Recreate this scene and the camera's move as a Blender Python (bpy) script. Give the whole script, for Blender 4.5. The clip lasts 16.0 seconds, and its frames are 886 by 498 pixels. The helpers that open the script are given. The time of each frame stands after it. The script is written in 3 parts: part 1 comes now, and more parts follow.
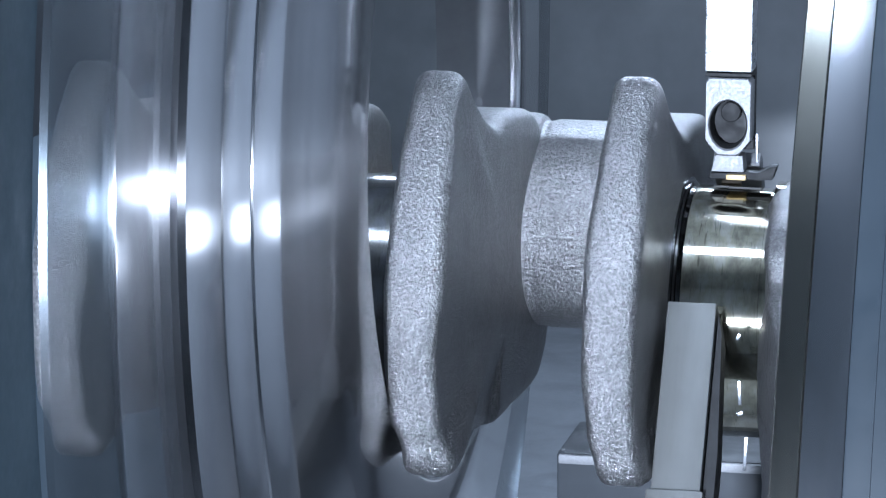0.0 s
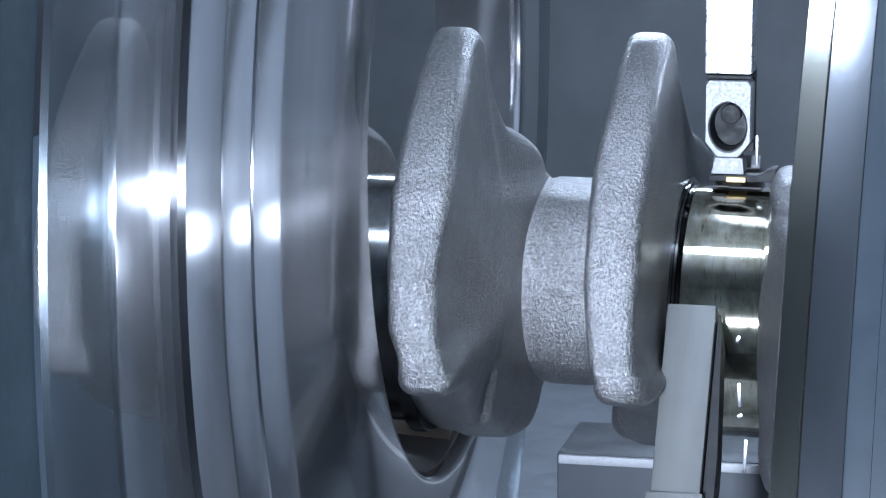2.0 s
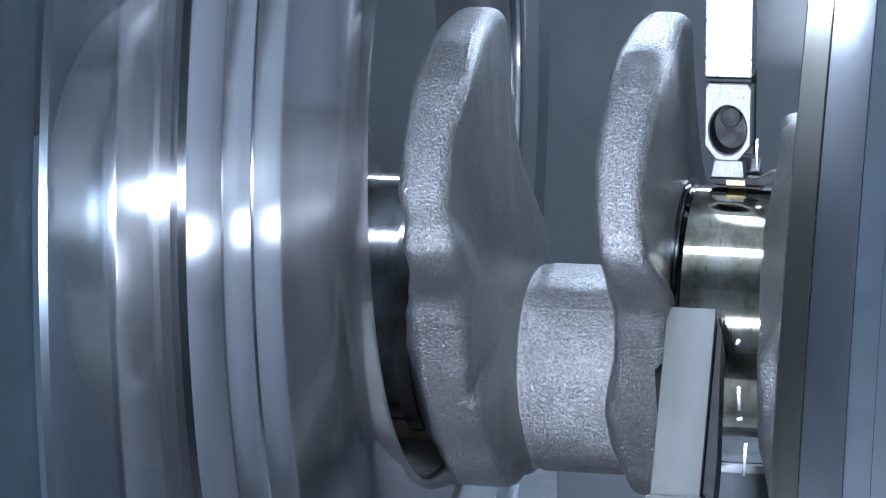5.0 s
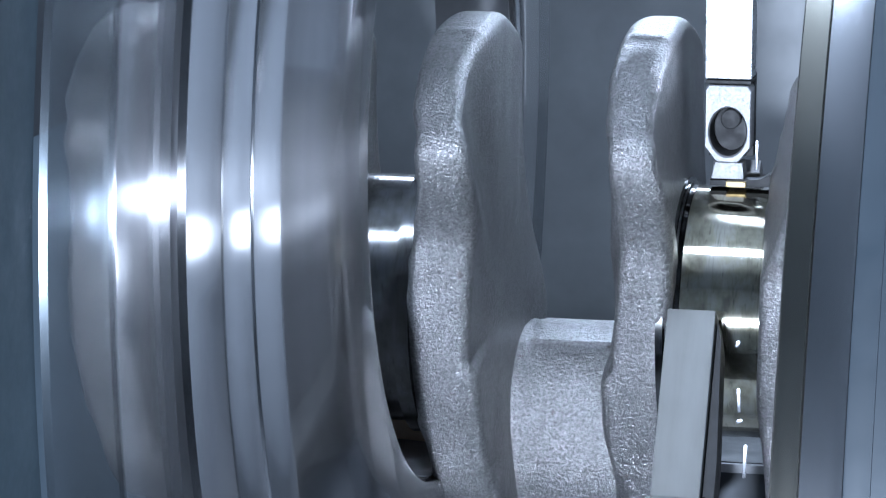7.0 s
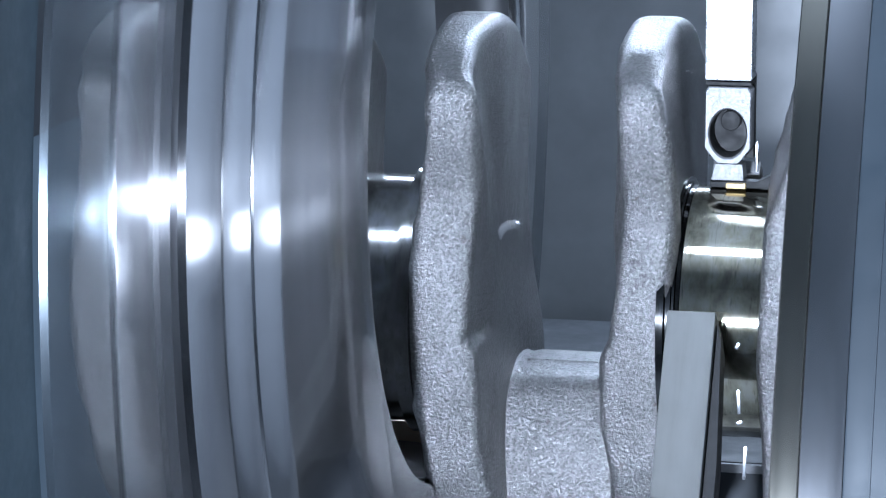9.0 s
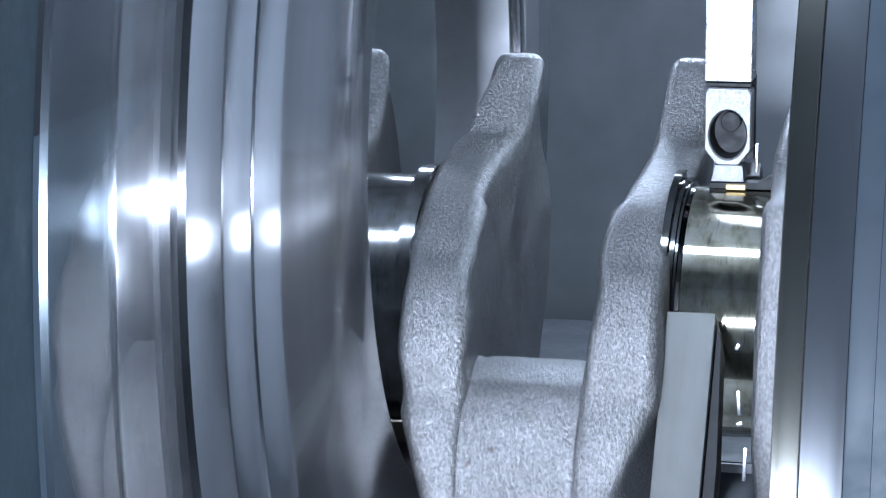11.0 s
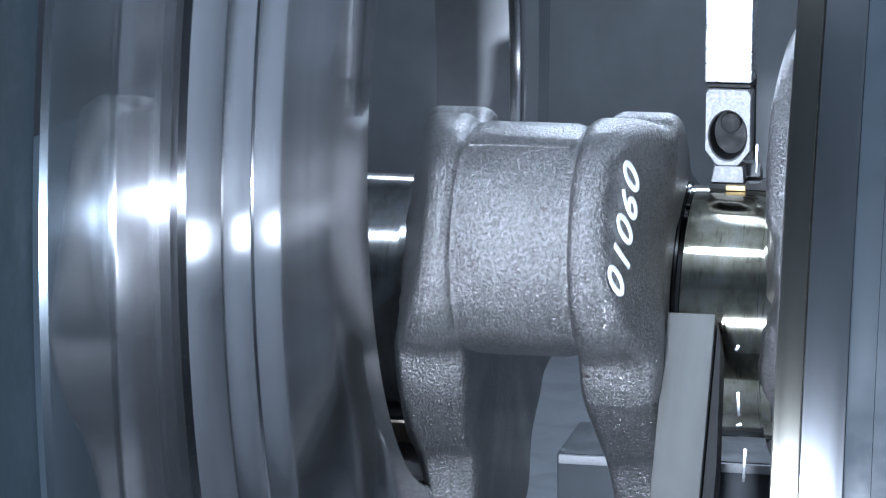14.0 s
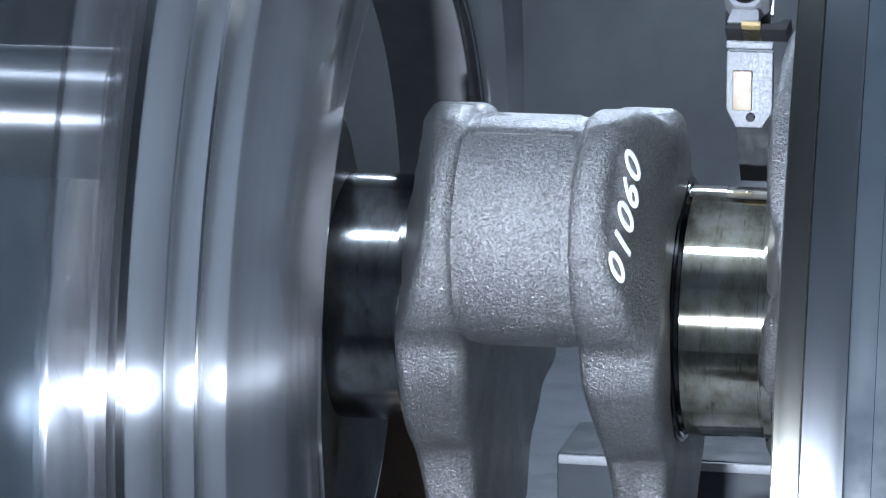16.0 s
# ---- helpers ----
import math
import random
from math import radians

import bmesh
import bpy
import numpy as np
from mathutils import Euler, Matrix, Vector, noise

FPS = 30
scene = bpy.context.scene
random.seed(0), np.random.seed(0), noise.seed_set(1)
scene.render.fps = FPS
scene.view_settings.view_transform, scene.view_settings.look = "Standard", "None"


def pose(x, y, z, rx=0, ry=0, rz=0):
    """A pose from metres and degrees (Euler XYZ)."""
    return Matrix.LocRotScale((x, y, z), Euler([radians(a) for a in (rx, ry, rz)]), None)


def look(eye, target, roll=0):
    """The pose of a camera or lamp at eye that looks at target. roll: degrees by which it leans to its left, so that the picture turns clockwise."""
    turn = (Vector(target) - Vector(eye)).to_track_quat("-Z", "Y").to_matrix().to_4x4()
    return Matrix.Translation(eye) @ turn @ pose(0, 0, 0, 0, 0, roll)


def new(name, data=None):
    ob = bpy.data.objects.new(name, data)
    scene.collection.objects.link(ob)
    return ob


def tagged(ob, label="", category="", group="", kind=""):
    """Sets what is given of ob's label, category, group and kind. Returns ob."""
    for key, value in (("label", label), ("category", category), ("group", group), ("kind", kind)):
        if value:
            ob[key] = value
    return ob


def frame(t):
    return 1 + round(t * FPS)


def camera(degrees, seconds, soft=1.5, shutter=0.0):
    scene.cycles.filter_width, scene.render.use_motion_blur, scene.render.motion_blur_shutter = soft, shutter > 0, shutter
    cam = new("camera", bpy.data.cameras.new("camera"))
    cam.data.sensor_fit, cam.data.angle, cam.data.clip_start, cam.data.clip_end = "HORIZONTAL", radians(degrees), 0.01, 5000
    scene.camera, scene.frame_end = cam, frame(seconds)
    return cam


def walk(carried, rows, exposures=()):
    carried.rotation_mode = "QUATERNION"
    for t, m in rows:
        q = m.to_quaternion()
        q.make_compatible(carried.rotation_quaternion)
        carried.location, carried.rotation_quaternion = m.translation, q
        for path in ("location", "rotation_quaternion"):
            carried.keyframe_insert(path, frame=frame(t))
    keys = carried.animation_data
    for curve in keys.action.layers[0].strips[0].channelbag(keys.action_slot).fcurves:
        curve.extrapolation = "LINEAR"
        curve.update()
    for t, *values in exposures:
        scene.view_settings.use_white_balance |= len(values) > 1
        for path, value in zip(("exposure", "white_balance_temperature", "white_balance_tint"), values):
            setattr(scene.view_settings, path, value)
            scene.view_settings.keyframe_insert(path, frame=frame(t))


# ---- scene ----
# The camera stands on a tripod; the crankshaft's axis is the x axis.
cam = camera(14.972, 16.0, soft=1.25, shutter=0.5)
EYE = (0.0, -1.11094, 0.23816)
AIM = pose(*EYE, 90 - 10.995, 0, 12.183)
walk(cam, [(0.0, AIM), (16.0, AIM)], exposures=[(0.0, 0.62, 5560, 14), (4.0, 0.64, 5560, 14), (7.0, 0.74, 5560, 14), (9.0, 0.72, 5560, 14), (12.0, 0.66, 5600, 14), (14.0, 0.48, 5720, 13), (16.0, 0.48, 5800, 13)])

# ---- light ----
world = bpy.data.worlds.new("machine_room")
scene.world = world
world.use_nodes = True
world.node_tree.nodes["Background"].inputs[0].default_value = (0.55, 0.68, 0.85, 1)
world.node_tree.nodes["Background"].inputs[1].default_value = 0.05


def area_lamp(name, eye, target, sx, sy, watts, colour=(1, 1, 1)):
    data = bpy.data.lights.new(name, "AREA")
    data.shape, data.size, data.size_y, data.energy, data.color = "RECTANGLE", sx, sy, watts, colour
    ob = new(name, data)
    ob.matrix_world = look(eye, target)
    return ob


BLUE = (0.78, 0.90, 1.0)
area_lamp("work_lamp", (-0.20, -1.02, 0.042), (-0.2, 0, 0.0), 0.05, 0.022, 24.0, (0.86, 0.94, 1.0))
area_lamp("roof_lamp", (-0.25, -0.40, 0.92), (-0.2, -0.05, 0.0), 0.8, 0.10, 8.5, BLUE)
# added fill out of view at the back, brightens the drum and backdrop
area_lamp("rear_fill", (-0.1, 0.72, 0.36), (-0.15, 0.0, 0.05), 0.7, 0.06, 4, BLUE)
# added fill from the right for faces turned that way, no real source
area_lamp("side_fill", (0.75, -0.04, -0.125), (-0.26, -0.27, 0.07), 0.08, 0.04, 0.6, (0.88, 0.95, 1.0))


# ---- materials ----
def nodes_of(name):
    m = bpy.data.materials.new(name)
    m.use_nodes = True
    nt = m.node_tree
    return m, nt, nt.nodes["Principled BSDF"]


def ramp(nt, fac, stops):
    r = nt.nodes.new("ShaderNodeValToRGB")
    while len(r.color_ramp.elements) < len(stops):
        r.color_ramp.elements.new(0.5)
    for e, (p, c) in zip(r.color_ramp.elements, stops):
        e.position, e.color = p, (*c, 1) if len(c) == 3 else c
    nt.links.new(fac, r.inputs[0])
    return r.outputs[0]


def noise_tex(nt, scale, detail=4, rough=0.55, stretch=(1, 1, 1), coords="Object"):
    tc, mp, n = (nt.nodes.new("ShaderNode" + k) for k in ("TexCoord", "Mapping", "TexNoise"))
    mp.inputs["Scale"].default_value = stretch
    nt.links.new(tc.outputs[coords], mp.inputs[0])
    nt.links.new(mp.outputs[0], n.inputs[0])
    n.inputs["Scale"].default_value, n.inputs["Detail"].default_value, n.inputs["Roughness"].default_value = scale, detail, rough
    return n.outputs[0]


def bump(nt, bsdf, pairs):
    last = None
    for height, strength, dist in pairs:
        b = nt.nodes.new("ShaderNodeBump")
        b.inputs["Strength"].default_value, b.inputs["Distance"].default_value = strength, dist
        nt.links.new(height, b.inputs["Height"])
        if last:
            nt.links.new(last, b.inputs["Normal"])
        last = b.outputs[0]
    nt.links.new(last, bsdf.inputs["Normal"])


def grey(v, tint=(1, 1, 1.03)):
    return tuple(v * t for t in tint)


def forged_steel():
    """Shot-blasted forging skin: fine pitted grain with faint scale and rust."""
    m, nt, b = nodes_of("forged_steel")
    fine, mid, big = noise_tex(nt, 2200, 2, 0.6), noise_tex(nt, 950, 3, 0.66), noise_tex(nt, 45, 6, 0.65)
    col = ramp(nt, big, [(0.3, (0.160, 0.156, 0.151)), (0.6, (0.210, 0.204, 0.198)), (0.70, (0.180, 0.173, 0.165)), (0.80, (0.13, 0.112, 0.10))])
    grain = nt.nodes.new("ShaderNodeMix")
    grain.data_type, grain.blend_type = "RGBA", "MULTIPLY"
    grain.inputs["Factor"].default_value = 1.0
    nt.links.new(col, grain.inputs["A"])
    nt.links.new(ramp(nt, mid, [(0.33, grey(0.66)), (0.5, grey(0.97)), (0.66, grey(1.35))]), grain.inputs["B"])
    pits = nt.nodes.new("ShaderNodeMix")
    pits.data_type, pits.blend_type = "RGBA", "MULTIPLY"
    pits.inputs["Factor"].default_value = 1.0
    nt.links.new(grain.outputs["Result"], pits.inputs["A"])
    pit = noise_tex(nt, 170, 3, 0.7)
    nt.links.new(ramp(nt, pit, [(0.66, (1, 1, 1)), (0.74, (0.58, 0.52, 0.48))]), pits.inputs["B"])
    nt.links.new(pits.outputs["Result"], b.inputs["Base Color"])
    b.inputs["Metallic"].default_value = 0.96
    nt.links.new(ramp(nt, fine, [(0.3, grey(0.27)), (0.7, grey(0.40))]), b.inputs["Roughness"])
    bump(nt, b, [(big, 0.15, 0.002), (pit, 0.12, 0.001), (mid, 1.0, 0.00105), (fine, 0.6, 0.0003)])
    return m


def turned_steel(name, value, rough, aniso=0.75, ring=1.0, tint=(1, 1, 1.03), oil=0.0):
    """Machined steel with fine rings round the x axis."""
    m, nt, b = nodes_of(name)
    tc, sep, comb, ln = (nt.nodes.new("ShaderNode" + k) for k in ("TexCoord", "SeparateXYZ", "CombineXYZ", "VectorMath"))
    nt.links.new(tc.outputs["Object"], sep.inputs[0])
    nt.links.new(sep.outputs[1], comb.inputs[0])
    nt.links.new(sep.outputs[2], comb.inputs[1])
    ln.operation = "LENGTH"
    nt.links.new(comb.outputs[0], ln.inputs[0])
    rings = nt.nodes.new("ShaderNodeCombineXYZ")
    nt.links.new(ln.outputs["Value"], rings.inputs[0])
    nt.links.new(sep.outputs[0], rings.inputs[1])
    n = nt.nodes.new("ShaderNodeTexNoise")
    n.inputs["Scale"].default_value, n.inputs["Detail"].default_value, n.inputs["Roughness"].default_value = 260, 5, 0.7
    nt.links.new(rings.outputs[0], n.inputs[0])
    wide = nt.nodes.new("ShaderNodeTexNoise")
    wide.inputs["Scale"].default_value, wide.inputs["Detail"].default_value = 60, 3
    nt.links.new(rings.outputs[0], wide.inputs[0])
    col = ramp(nt, wide.outputs[0], [(0.3, grey(value * 0.8, tint)), (0.7, grey(value * 1.15, tint))])
    if oil:
        film, scratch = noise_tex(nt, 110, 5, 0.6, (1.6, 1, 1)), noise_tex(nt, 420, 3, 0.6, (3.0, 0.35, 0.35))
        for src, stops in ((film, [(0.40, (1, 1, 1)), (0.52, (0.80, 0.78, 0.66)), (0.66, (0.42, 0.41, 0.36))]), (scratch, [(0.30, (0.35, 0.35, 0.35)), (0.40, (1, 1, 1))])):
            mix = nt.nodes.new("ShaderNodeMix")
            mix.data_type, mix.blend_type = "RGBA", "MULTIPLY"
            mix.inputs["Factor"].default_value = oil
            nt.links.new(col, mix.inputs["A"])
            nt.links.new(ramp(nt, src, stops), mix.inputs["B"])
            col = mix.outputs["Result"]
    nt.links.new(col, b.inputs["Base Color"])
    b.inputs["Metallic"].default_value = 1.0
    nt.links.new(ramp(nt, n.outputs[0], [(0.3, grey(rough * 0.92)), (0.7, grey(rough * 1.08))]), b.inputs["Roughness"])
    b.inputs["Anisotropic"].default_value = aniso
    t = nt.nodes.new("ShaderNodeTangent")
    t.direction_type, t.axis = "RADIAL", "X"
    nt.links.new(t.outputs[0], b.inputs["Tangent"])
    b.inputs["Anisotropic Rotation"].default_value = 0.25
    bump(nt, b, [(n.outputs[0], 0.04 * ring, 0.0006)])
    return m


def wet(m, ior, rough):
    """A thin clear film of coolant and oil over a metal."""
    b = m.node_tree.nodes["Principled BSDF"]
    b.inputs["Coat Weight"].default_value, b.inputs["Coat IOR"].default_value, b.inputs["Coat Roughness"].default_value = 1.0, ior, rough
    return m


def spinning(m, gaps):
    """A toothed disc that spins too fast to see its teeth: part of the sight passes through the gaps."""
    nt = m.node_tree
    out, b = nt.nodes["Material Output"], nt.nodes["Principled BSDF"]
    mix, clear = nt.nodes.new("ShaderNodeMixShader"), nt.nodes.new("ShaderNodeBsdfTransparent")
    mix.inputs[0].default_value = 1 - (1 - gaps) ** 0.5
    nt.links.new(b.outputs[0], mix.inputs[1])
    nt.links.new(clear.outputs[0], mix.inputs[2])
    nt.links.new(mix.outputs[0], out.inputs["Surface"])
    return m


def plain_metal(name, colour, rough, metallic=1.0, grain=180, relief=0.08, stretch=(1, 1, 1)):
    m, nt, b = nodes_of(name)
    n, big = noise_tex(nt, grain, 5, 0.65, stretch), noise_tex(nt, 18, 4)
    mix = ramp(nt, big, [(0.3, tuple(c * 0.82 for c in colour)), (0.7, tuple(c * 1.12 for c in colour))])
    nt.links.new(mix, b.inputs["Base Color"])
    b.inputs["Metallic"].default_value = metallic
    nt.links.new(ramp(nt, n, [(0.3, grey(rough * 0.75)), (0.7, grey(min(1, rough * 1.3)))]), b.inputs["Roughness"])
    bump(nt, b, [(n, relief, 0.0008)])
    return m


FORGED = forged_steel()
DRUM = turned_steel("turned_drum_steel", 0.40, 0.17, 1.0, 0.5)
DRUM_FACE = wet(turned_steel("turned_face_steel", 0.33, 0.18, 1.0, 0.3), 1.4, 0.05)
RING = spinning(turned_steel("broad_ring_steel", 0.52, 0.19, 1.0, 0.15), 0.80)
FLANGE = spinning(turned_steel("polished_flange_steel", 0.26, 0.20, 0.8, 0.02, tint=(0.88, 1.0, 1.1)), 0.80)
NOSE = turned_steel("dull_nose_steel", 0.40, 0.42, 0.9)
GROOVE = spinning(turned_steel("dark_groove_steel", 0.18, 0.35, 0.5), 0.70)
DRUM_OIL = turned_steel("oil_stained_rim_steel", 0.29, 0.24, 0.9, tint=(1.0, 0.95, 0.82))
COVER = plain_metal("blue_grey_cover_paint", (0.022, 0.033, 0.041), 0.55, metallic=0.0, grain=40, relief=0.03)
JOURNAL_OIL = turned_steel("oil_wet_journal", 0.42, 0.12, 0.9, 0.3, tint=(1.0, 0.95, 0.80), oil=0.8)
# oily journal steel again, darkened in colour for the unlit bore
JOURNAL_SHADED = turned_steel("shaded_wet_journal", 0.19, 0.17, 0.4, 0.5, oil=0.6)
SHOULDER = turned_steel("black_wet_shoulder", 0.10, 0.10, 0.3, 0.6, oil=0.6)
HOLDER = plain_metal("ground_holder_steel", grey(0.20), 0.62, metallic=0.6, grain=900, relief=0.2)
HOLDER_BRIGHT = plain_metal("polished_shank_steel", grey(0.85), 0.30, grain=300, relief=0.1)
HOLDER_DARK = plain_metal("blued_steel_hole_shade", grey(0.012), 0.65, metallic=0.0)
HOLDER_DARK.node_tree.nodes["Principled BSDF"].inputs["Specular IOR Level"].default_value = 0.2
SHOE = plain_metal("satin_shoe_steel", (0.085, 0.085, 0.081), 0.5, metallic=0.6, grain=140, relief=0.06, stretch=(1, 1, 0.15))
CARBIDE = plain_metal("gold_carbide", (0.34, 0.25, 0.12), 0.5, metallic=0.6)
CARBIDE_WORN = plain_metal("worn_carbide", (0.21, 0.175, 0.13), 0.5, metallic=0.6)
BRONZE = plain_metal("beige_bronze", (0.70, 0.56, 0.44), 0.35)
PAINT = plain_metal("white_marker_paint", (0.82, 0.84, 0.85), 0.6, metallic=0.0)
ENCLOSURE = plain_metal("grey_enclosure_sheet", (0.52, 0.55, 0.58), 0.5, metallic=0.2, grain=30, relief=0.02)
# unseen floor, darkened so that the journal's lower half reflects dark
FLOOR = plain_metal("darkened_floor", (0.17, 0.18, 0.19), 0.6, metallic=0.3, grain=60, relief=0.2)
REAR = plain_metal("rear_guard_sheet", (0.185, 0.189, 0.193), 0.5, metallic=0.3, grain=30, relief=0.02)
RIM = turned_steel("dull_rim_steel", 0.42, 0.24, 0.9)
BED = plain_metal("machine_bed_steel", (0.135, 0.142, 0.152), 0.6, metallic=0.3, grain=30, relief=0.03)
BACKING_DARK = plain_metal("dark_backing_paint", (0.075, 0.098, 0.118), 0.5, metallic=0.0, grain=40, relief=0.03)
LEDGE_PAINT = plain_metal("oily_ledge_paint", (0.024, 0.027, 0.031), 0.5, metallic=0.0, grain=40, relief=0.03)
COVER_RIGHT = plain_metal("dark_slide_cover_paint", (0.010, 0.014, 0.018), 0.5, metallic=0.0, grain=40, relief=0.03)
for paint in (COVER, COVER_RIGHT, BACKING_DARK, LEDGE_PAINT):
    paint.node_tree.nodes["Principled BSDF"].inputs["Specular IOR Level"].default_value = 0.15
BORE = plain_metal("dull_bore_steel", grey(0.16), 0.6, metallic=0.5, grain=60, relief=0.05)
CHIP = plain_metal("bright_chip_steel", grey(0.8), 0.2)


# ---- building helpers ----
def part(name, bm, material, parent=None, label="", smooth=40):
    bmesh.ops.recalc_face_normals(bm, faces=bm.faces[:])
    me = bpy.data.meshes.new(name)
    bm.to_mesh(me)
    bm.free()
    if smooth:
        me.shade_smooth()
        me.set_sharp_from_angle(angle=radians(smooth))
    me.materials.append(material)
    ob = new(name, me)
    ob.parent = parent
    if label:
        ob["label"] = label
    return ob


def empty(name, m, label, category, group="", kind=""):
    ob = new(name)
    ob.matrix_basis = m
    return tagged(ob, label, category, group, kind)


def lathe(profile, steps=192, closed=False):
    """A body turned round the x axis from (x, radius) pairs."""
    bm = bmesh.new()
    rings = []
    for x, r in profile:
        rings.append([bm.verts.new((x, -r * math.cos(a), r * math.sin(a))) for a in (2 * math.pi * i / steps for i in range(steps))])
    pairs = list(zip(rings, rings[1:])) + ([(rings[-1], rings[0])] if closed else [])
    for p, q in pairs:
        for i in range(steps):
            j = (i + 1) % steps
            bm.faces.new((p[i], p[j], q[j], q[i]))
    if not closed:
        bm.faces.new(rings[0])
        bm.faces.new(rings[-1])
    return bm


def box(x0, x1, y0, y1, z0, z1, bevel=0.0, segments=2, bm=None):
    bm = bm or bmesh.new()
    got = bmesh.ops.create_cube(bm, size=1, matrix=Matrix.LocRotScale(((x0 + x1) / 2, (y0 + y1) / 2, (z0 + z1) / 2), None, (x1 - x0, y1 - y0, z1 - z0)))
    if bevel:
        edges = list({e for v in got["verts"] for e in v.link_edges})
        bmesh.ops.bevel(bm, geom=edges, offset=bevel, segments=segments, affect="EDGES", profile=0.6)
    return bm


def prism(outline, y0, y1, bevel=0.0006):
    """An outline in x and z, extruded from y0 to y1."""
    bm = bmesh.new()
    a = [bm.verts.new((x, y0, z)) for x, z in outline]
    b = [bm.verts.new((x, y1, z)) for x, z in outline]
    n = len(a)
    bm.faces.new(a)
    bm.faces.new(b[::-1])
    for i in range(n):
        bm.faces.new((a[i], b[i], b[(i + 1) % n], a[(i + 1) % n]))
    if bevel:
        bmesh.ops.bevel(bm, geom=bm.edges[:], offset=bevel, segments=2, affect="EDGES", profile=0.6)
    return bm


# ---- enclosure ----
def enclosure():
    for name, b in (("wall_left", (-0.94, -0.90, -1.7, 0.9, -0.8, 1.0)), ("wall_right", (0.90, 0.94, -1.7, 0.9, -0.8, 1.0)),
                    ("wall_rear", (-0.90, 0.90, 0.86, 0.90, -0.8, 1.0)), ("wall_front", (-0.90, 0.90, -1.7, -1.66, -0.8, 1.0)),
                    ("floor", (-0.90, 0.90, -1.66, 0.86, -0.84, -0.8)), ("ceiling", (-0.94, 0.94, -1.7, 0.9, 1.0, 1.04))):
        tagged(part(name, box(*b, 0.002), FLOOR if name == "floor" else REAR if name == "wall_rear" else ENCLOSURE), "grey sheet-metal panel of the machine enclosure", "panel", kind="structure")


# ---- crankshaft ----
THROW, PIN_R, MAIN_R, PIN_X = 0.0698, 0.0376, 0.0425, -0.198
WEB = ((32, 0.0785), (37, 0.0778), (44, 0.0735), (53, 0.0664), (62, 0.0588), (70, 0.0520), (84, 0.0468), (102, 0.0438), (122, 0.0446), (143, 0.0500), (153, 0.0565), (159, 0.0618),
       (162, 0.0690), (165.5, 0.0850), (168.5, 0.0975), (171.5, 0.1005), (178, 0.1003), (195, 0.0992), (215, 0.0990), (235, 0.0992), (249, 0.1005), (253, 0.0990), (256, 0.0930), (261, 0.0800),
       (270, 0.0680), (282, 0.0615), (293, 0.0635), (302, 0.0662), (311, 0.0702), (319, 0.0748), (328, 0.0782))
FLASH = (206.0, 174.0)
# how far each cheek stands from the middle of the pin, by the angle from the pin
INNER_LEFT = ((0, 0.0178), (24, 0.0178), (44, 0.0185), (62, 0.0215), (90, 0.0218), (102, 0.0218), (111, 0.0245), (138, 0.0230), (155, 0.0216), (163, 0.0198), (170, 0.0178), (180, 0.0222), (192, 0.0235), (210, 0.0212), (225, 0.0220), (245, 0.0240), (290, 0.0215), (325, 0.0180), (360, 0.0178))
OUTER_LEFT = ((0, 0.0390), (28, 0.0390), (42, 0.0418), (58, 0.0425), (78, 0.0455), (114, 0.0460), (137, 0.0452), (154, 0.0434), (162, 0.0410), (168, 0.0362), (174, 0.0355), (182, 0.0392), (194, 0.0405), (205, 0.0412), (225, 0.0406), (245, 0.0400), (290, 0.0440), (325, 0.0420), (360, 0.0390))
INNER_RIGHT = ((0, 0.0178), (25, 0.0185), (40, 0.0205), (56, 0.0214), (72, 0.0186), (100, 0.0190), (114, 0.0226), (141, 0.0250), (160, 0.0268), (172, 0.0270), (180, 0.0245), (192, 0.0228), (215, 0.0226), (230, 0.0242), (245, 0.0250), (290, 0.0210), (325, 0.0185), (360, 0.0178))
OUTER_RIGHT = ((0, 0.0450), (34, 0.0445), (58, 0.0430), (85, 0.0418), (120, 0.0424), (157, 0.0446), (167, 0.0456), (171, 0.0428), (177, 0.0405), (184, 0.0400), (200, 0.0402), (218, 0.0412), (240, 0.0402), (290, 0.0430), (325, 0.0445), (360, 0.0450))


def web_radius(deg):
    """The web's outline, by the angle from the direction of its crank pin, with the forging's flash lines."""
    deg = min(max(deg % 360, 32.01), 327.99)
    i = min(max(j for j, (k, _) in enumerate(WEB) if k <= deg), len(WEB) - 2)
    (a0, r0), (a1, r1) = WEB[i], WEB[i + 1]
    (b0, q0), (b1, q1) = WEB[max(i - 1, 0)], WEB[min(i + 2, len(WEB) - 1)]
    u, w = (deg - a0) / (a1 - a0), a1 - a0
    m0, m1 = (r1 - q0) / (a1 - b0) * w, (q1 - r0) / (b1 - a0) * w
    r = (2 * u ** 3 - 3 * u * u + 1) * r0 + (u ** 3 - 2 * u * u + u) * m0 + (3 * u * u - 2 * u ** 3) * r1 + (u ** 3 - u * u) * m1
    return r + sum(0.0014 * math.exp(-((deg - f) / 0.55) ** 2) for f in FLASH)


def web_outline(n=330):
    pts = []
    # the rounded end about the pin, then flanks and counterweight
    rho = 0.0398
    for i in range(60):
        a = radians(-90 + 180 * i / 59)
        pts.append((THROW + rho * math.cos(a), rho * math.sin(a)))
    start = math.degrees(math.atan2(pts[-1][1], pts[-1][0]))
    for i in range(1, n):
        d = start + 1 + (360 - 2 * start - 2) * i / n
        r = web_radius(d)
        pts.append((r * math.cos(radians(d)), r * math.sin(radians(d))))
    return pts


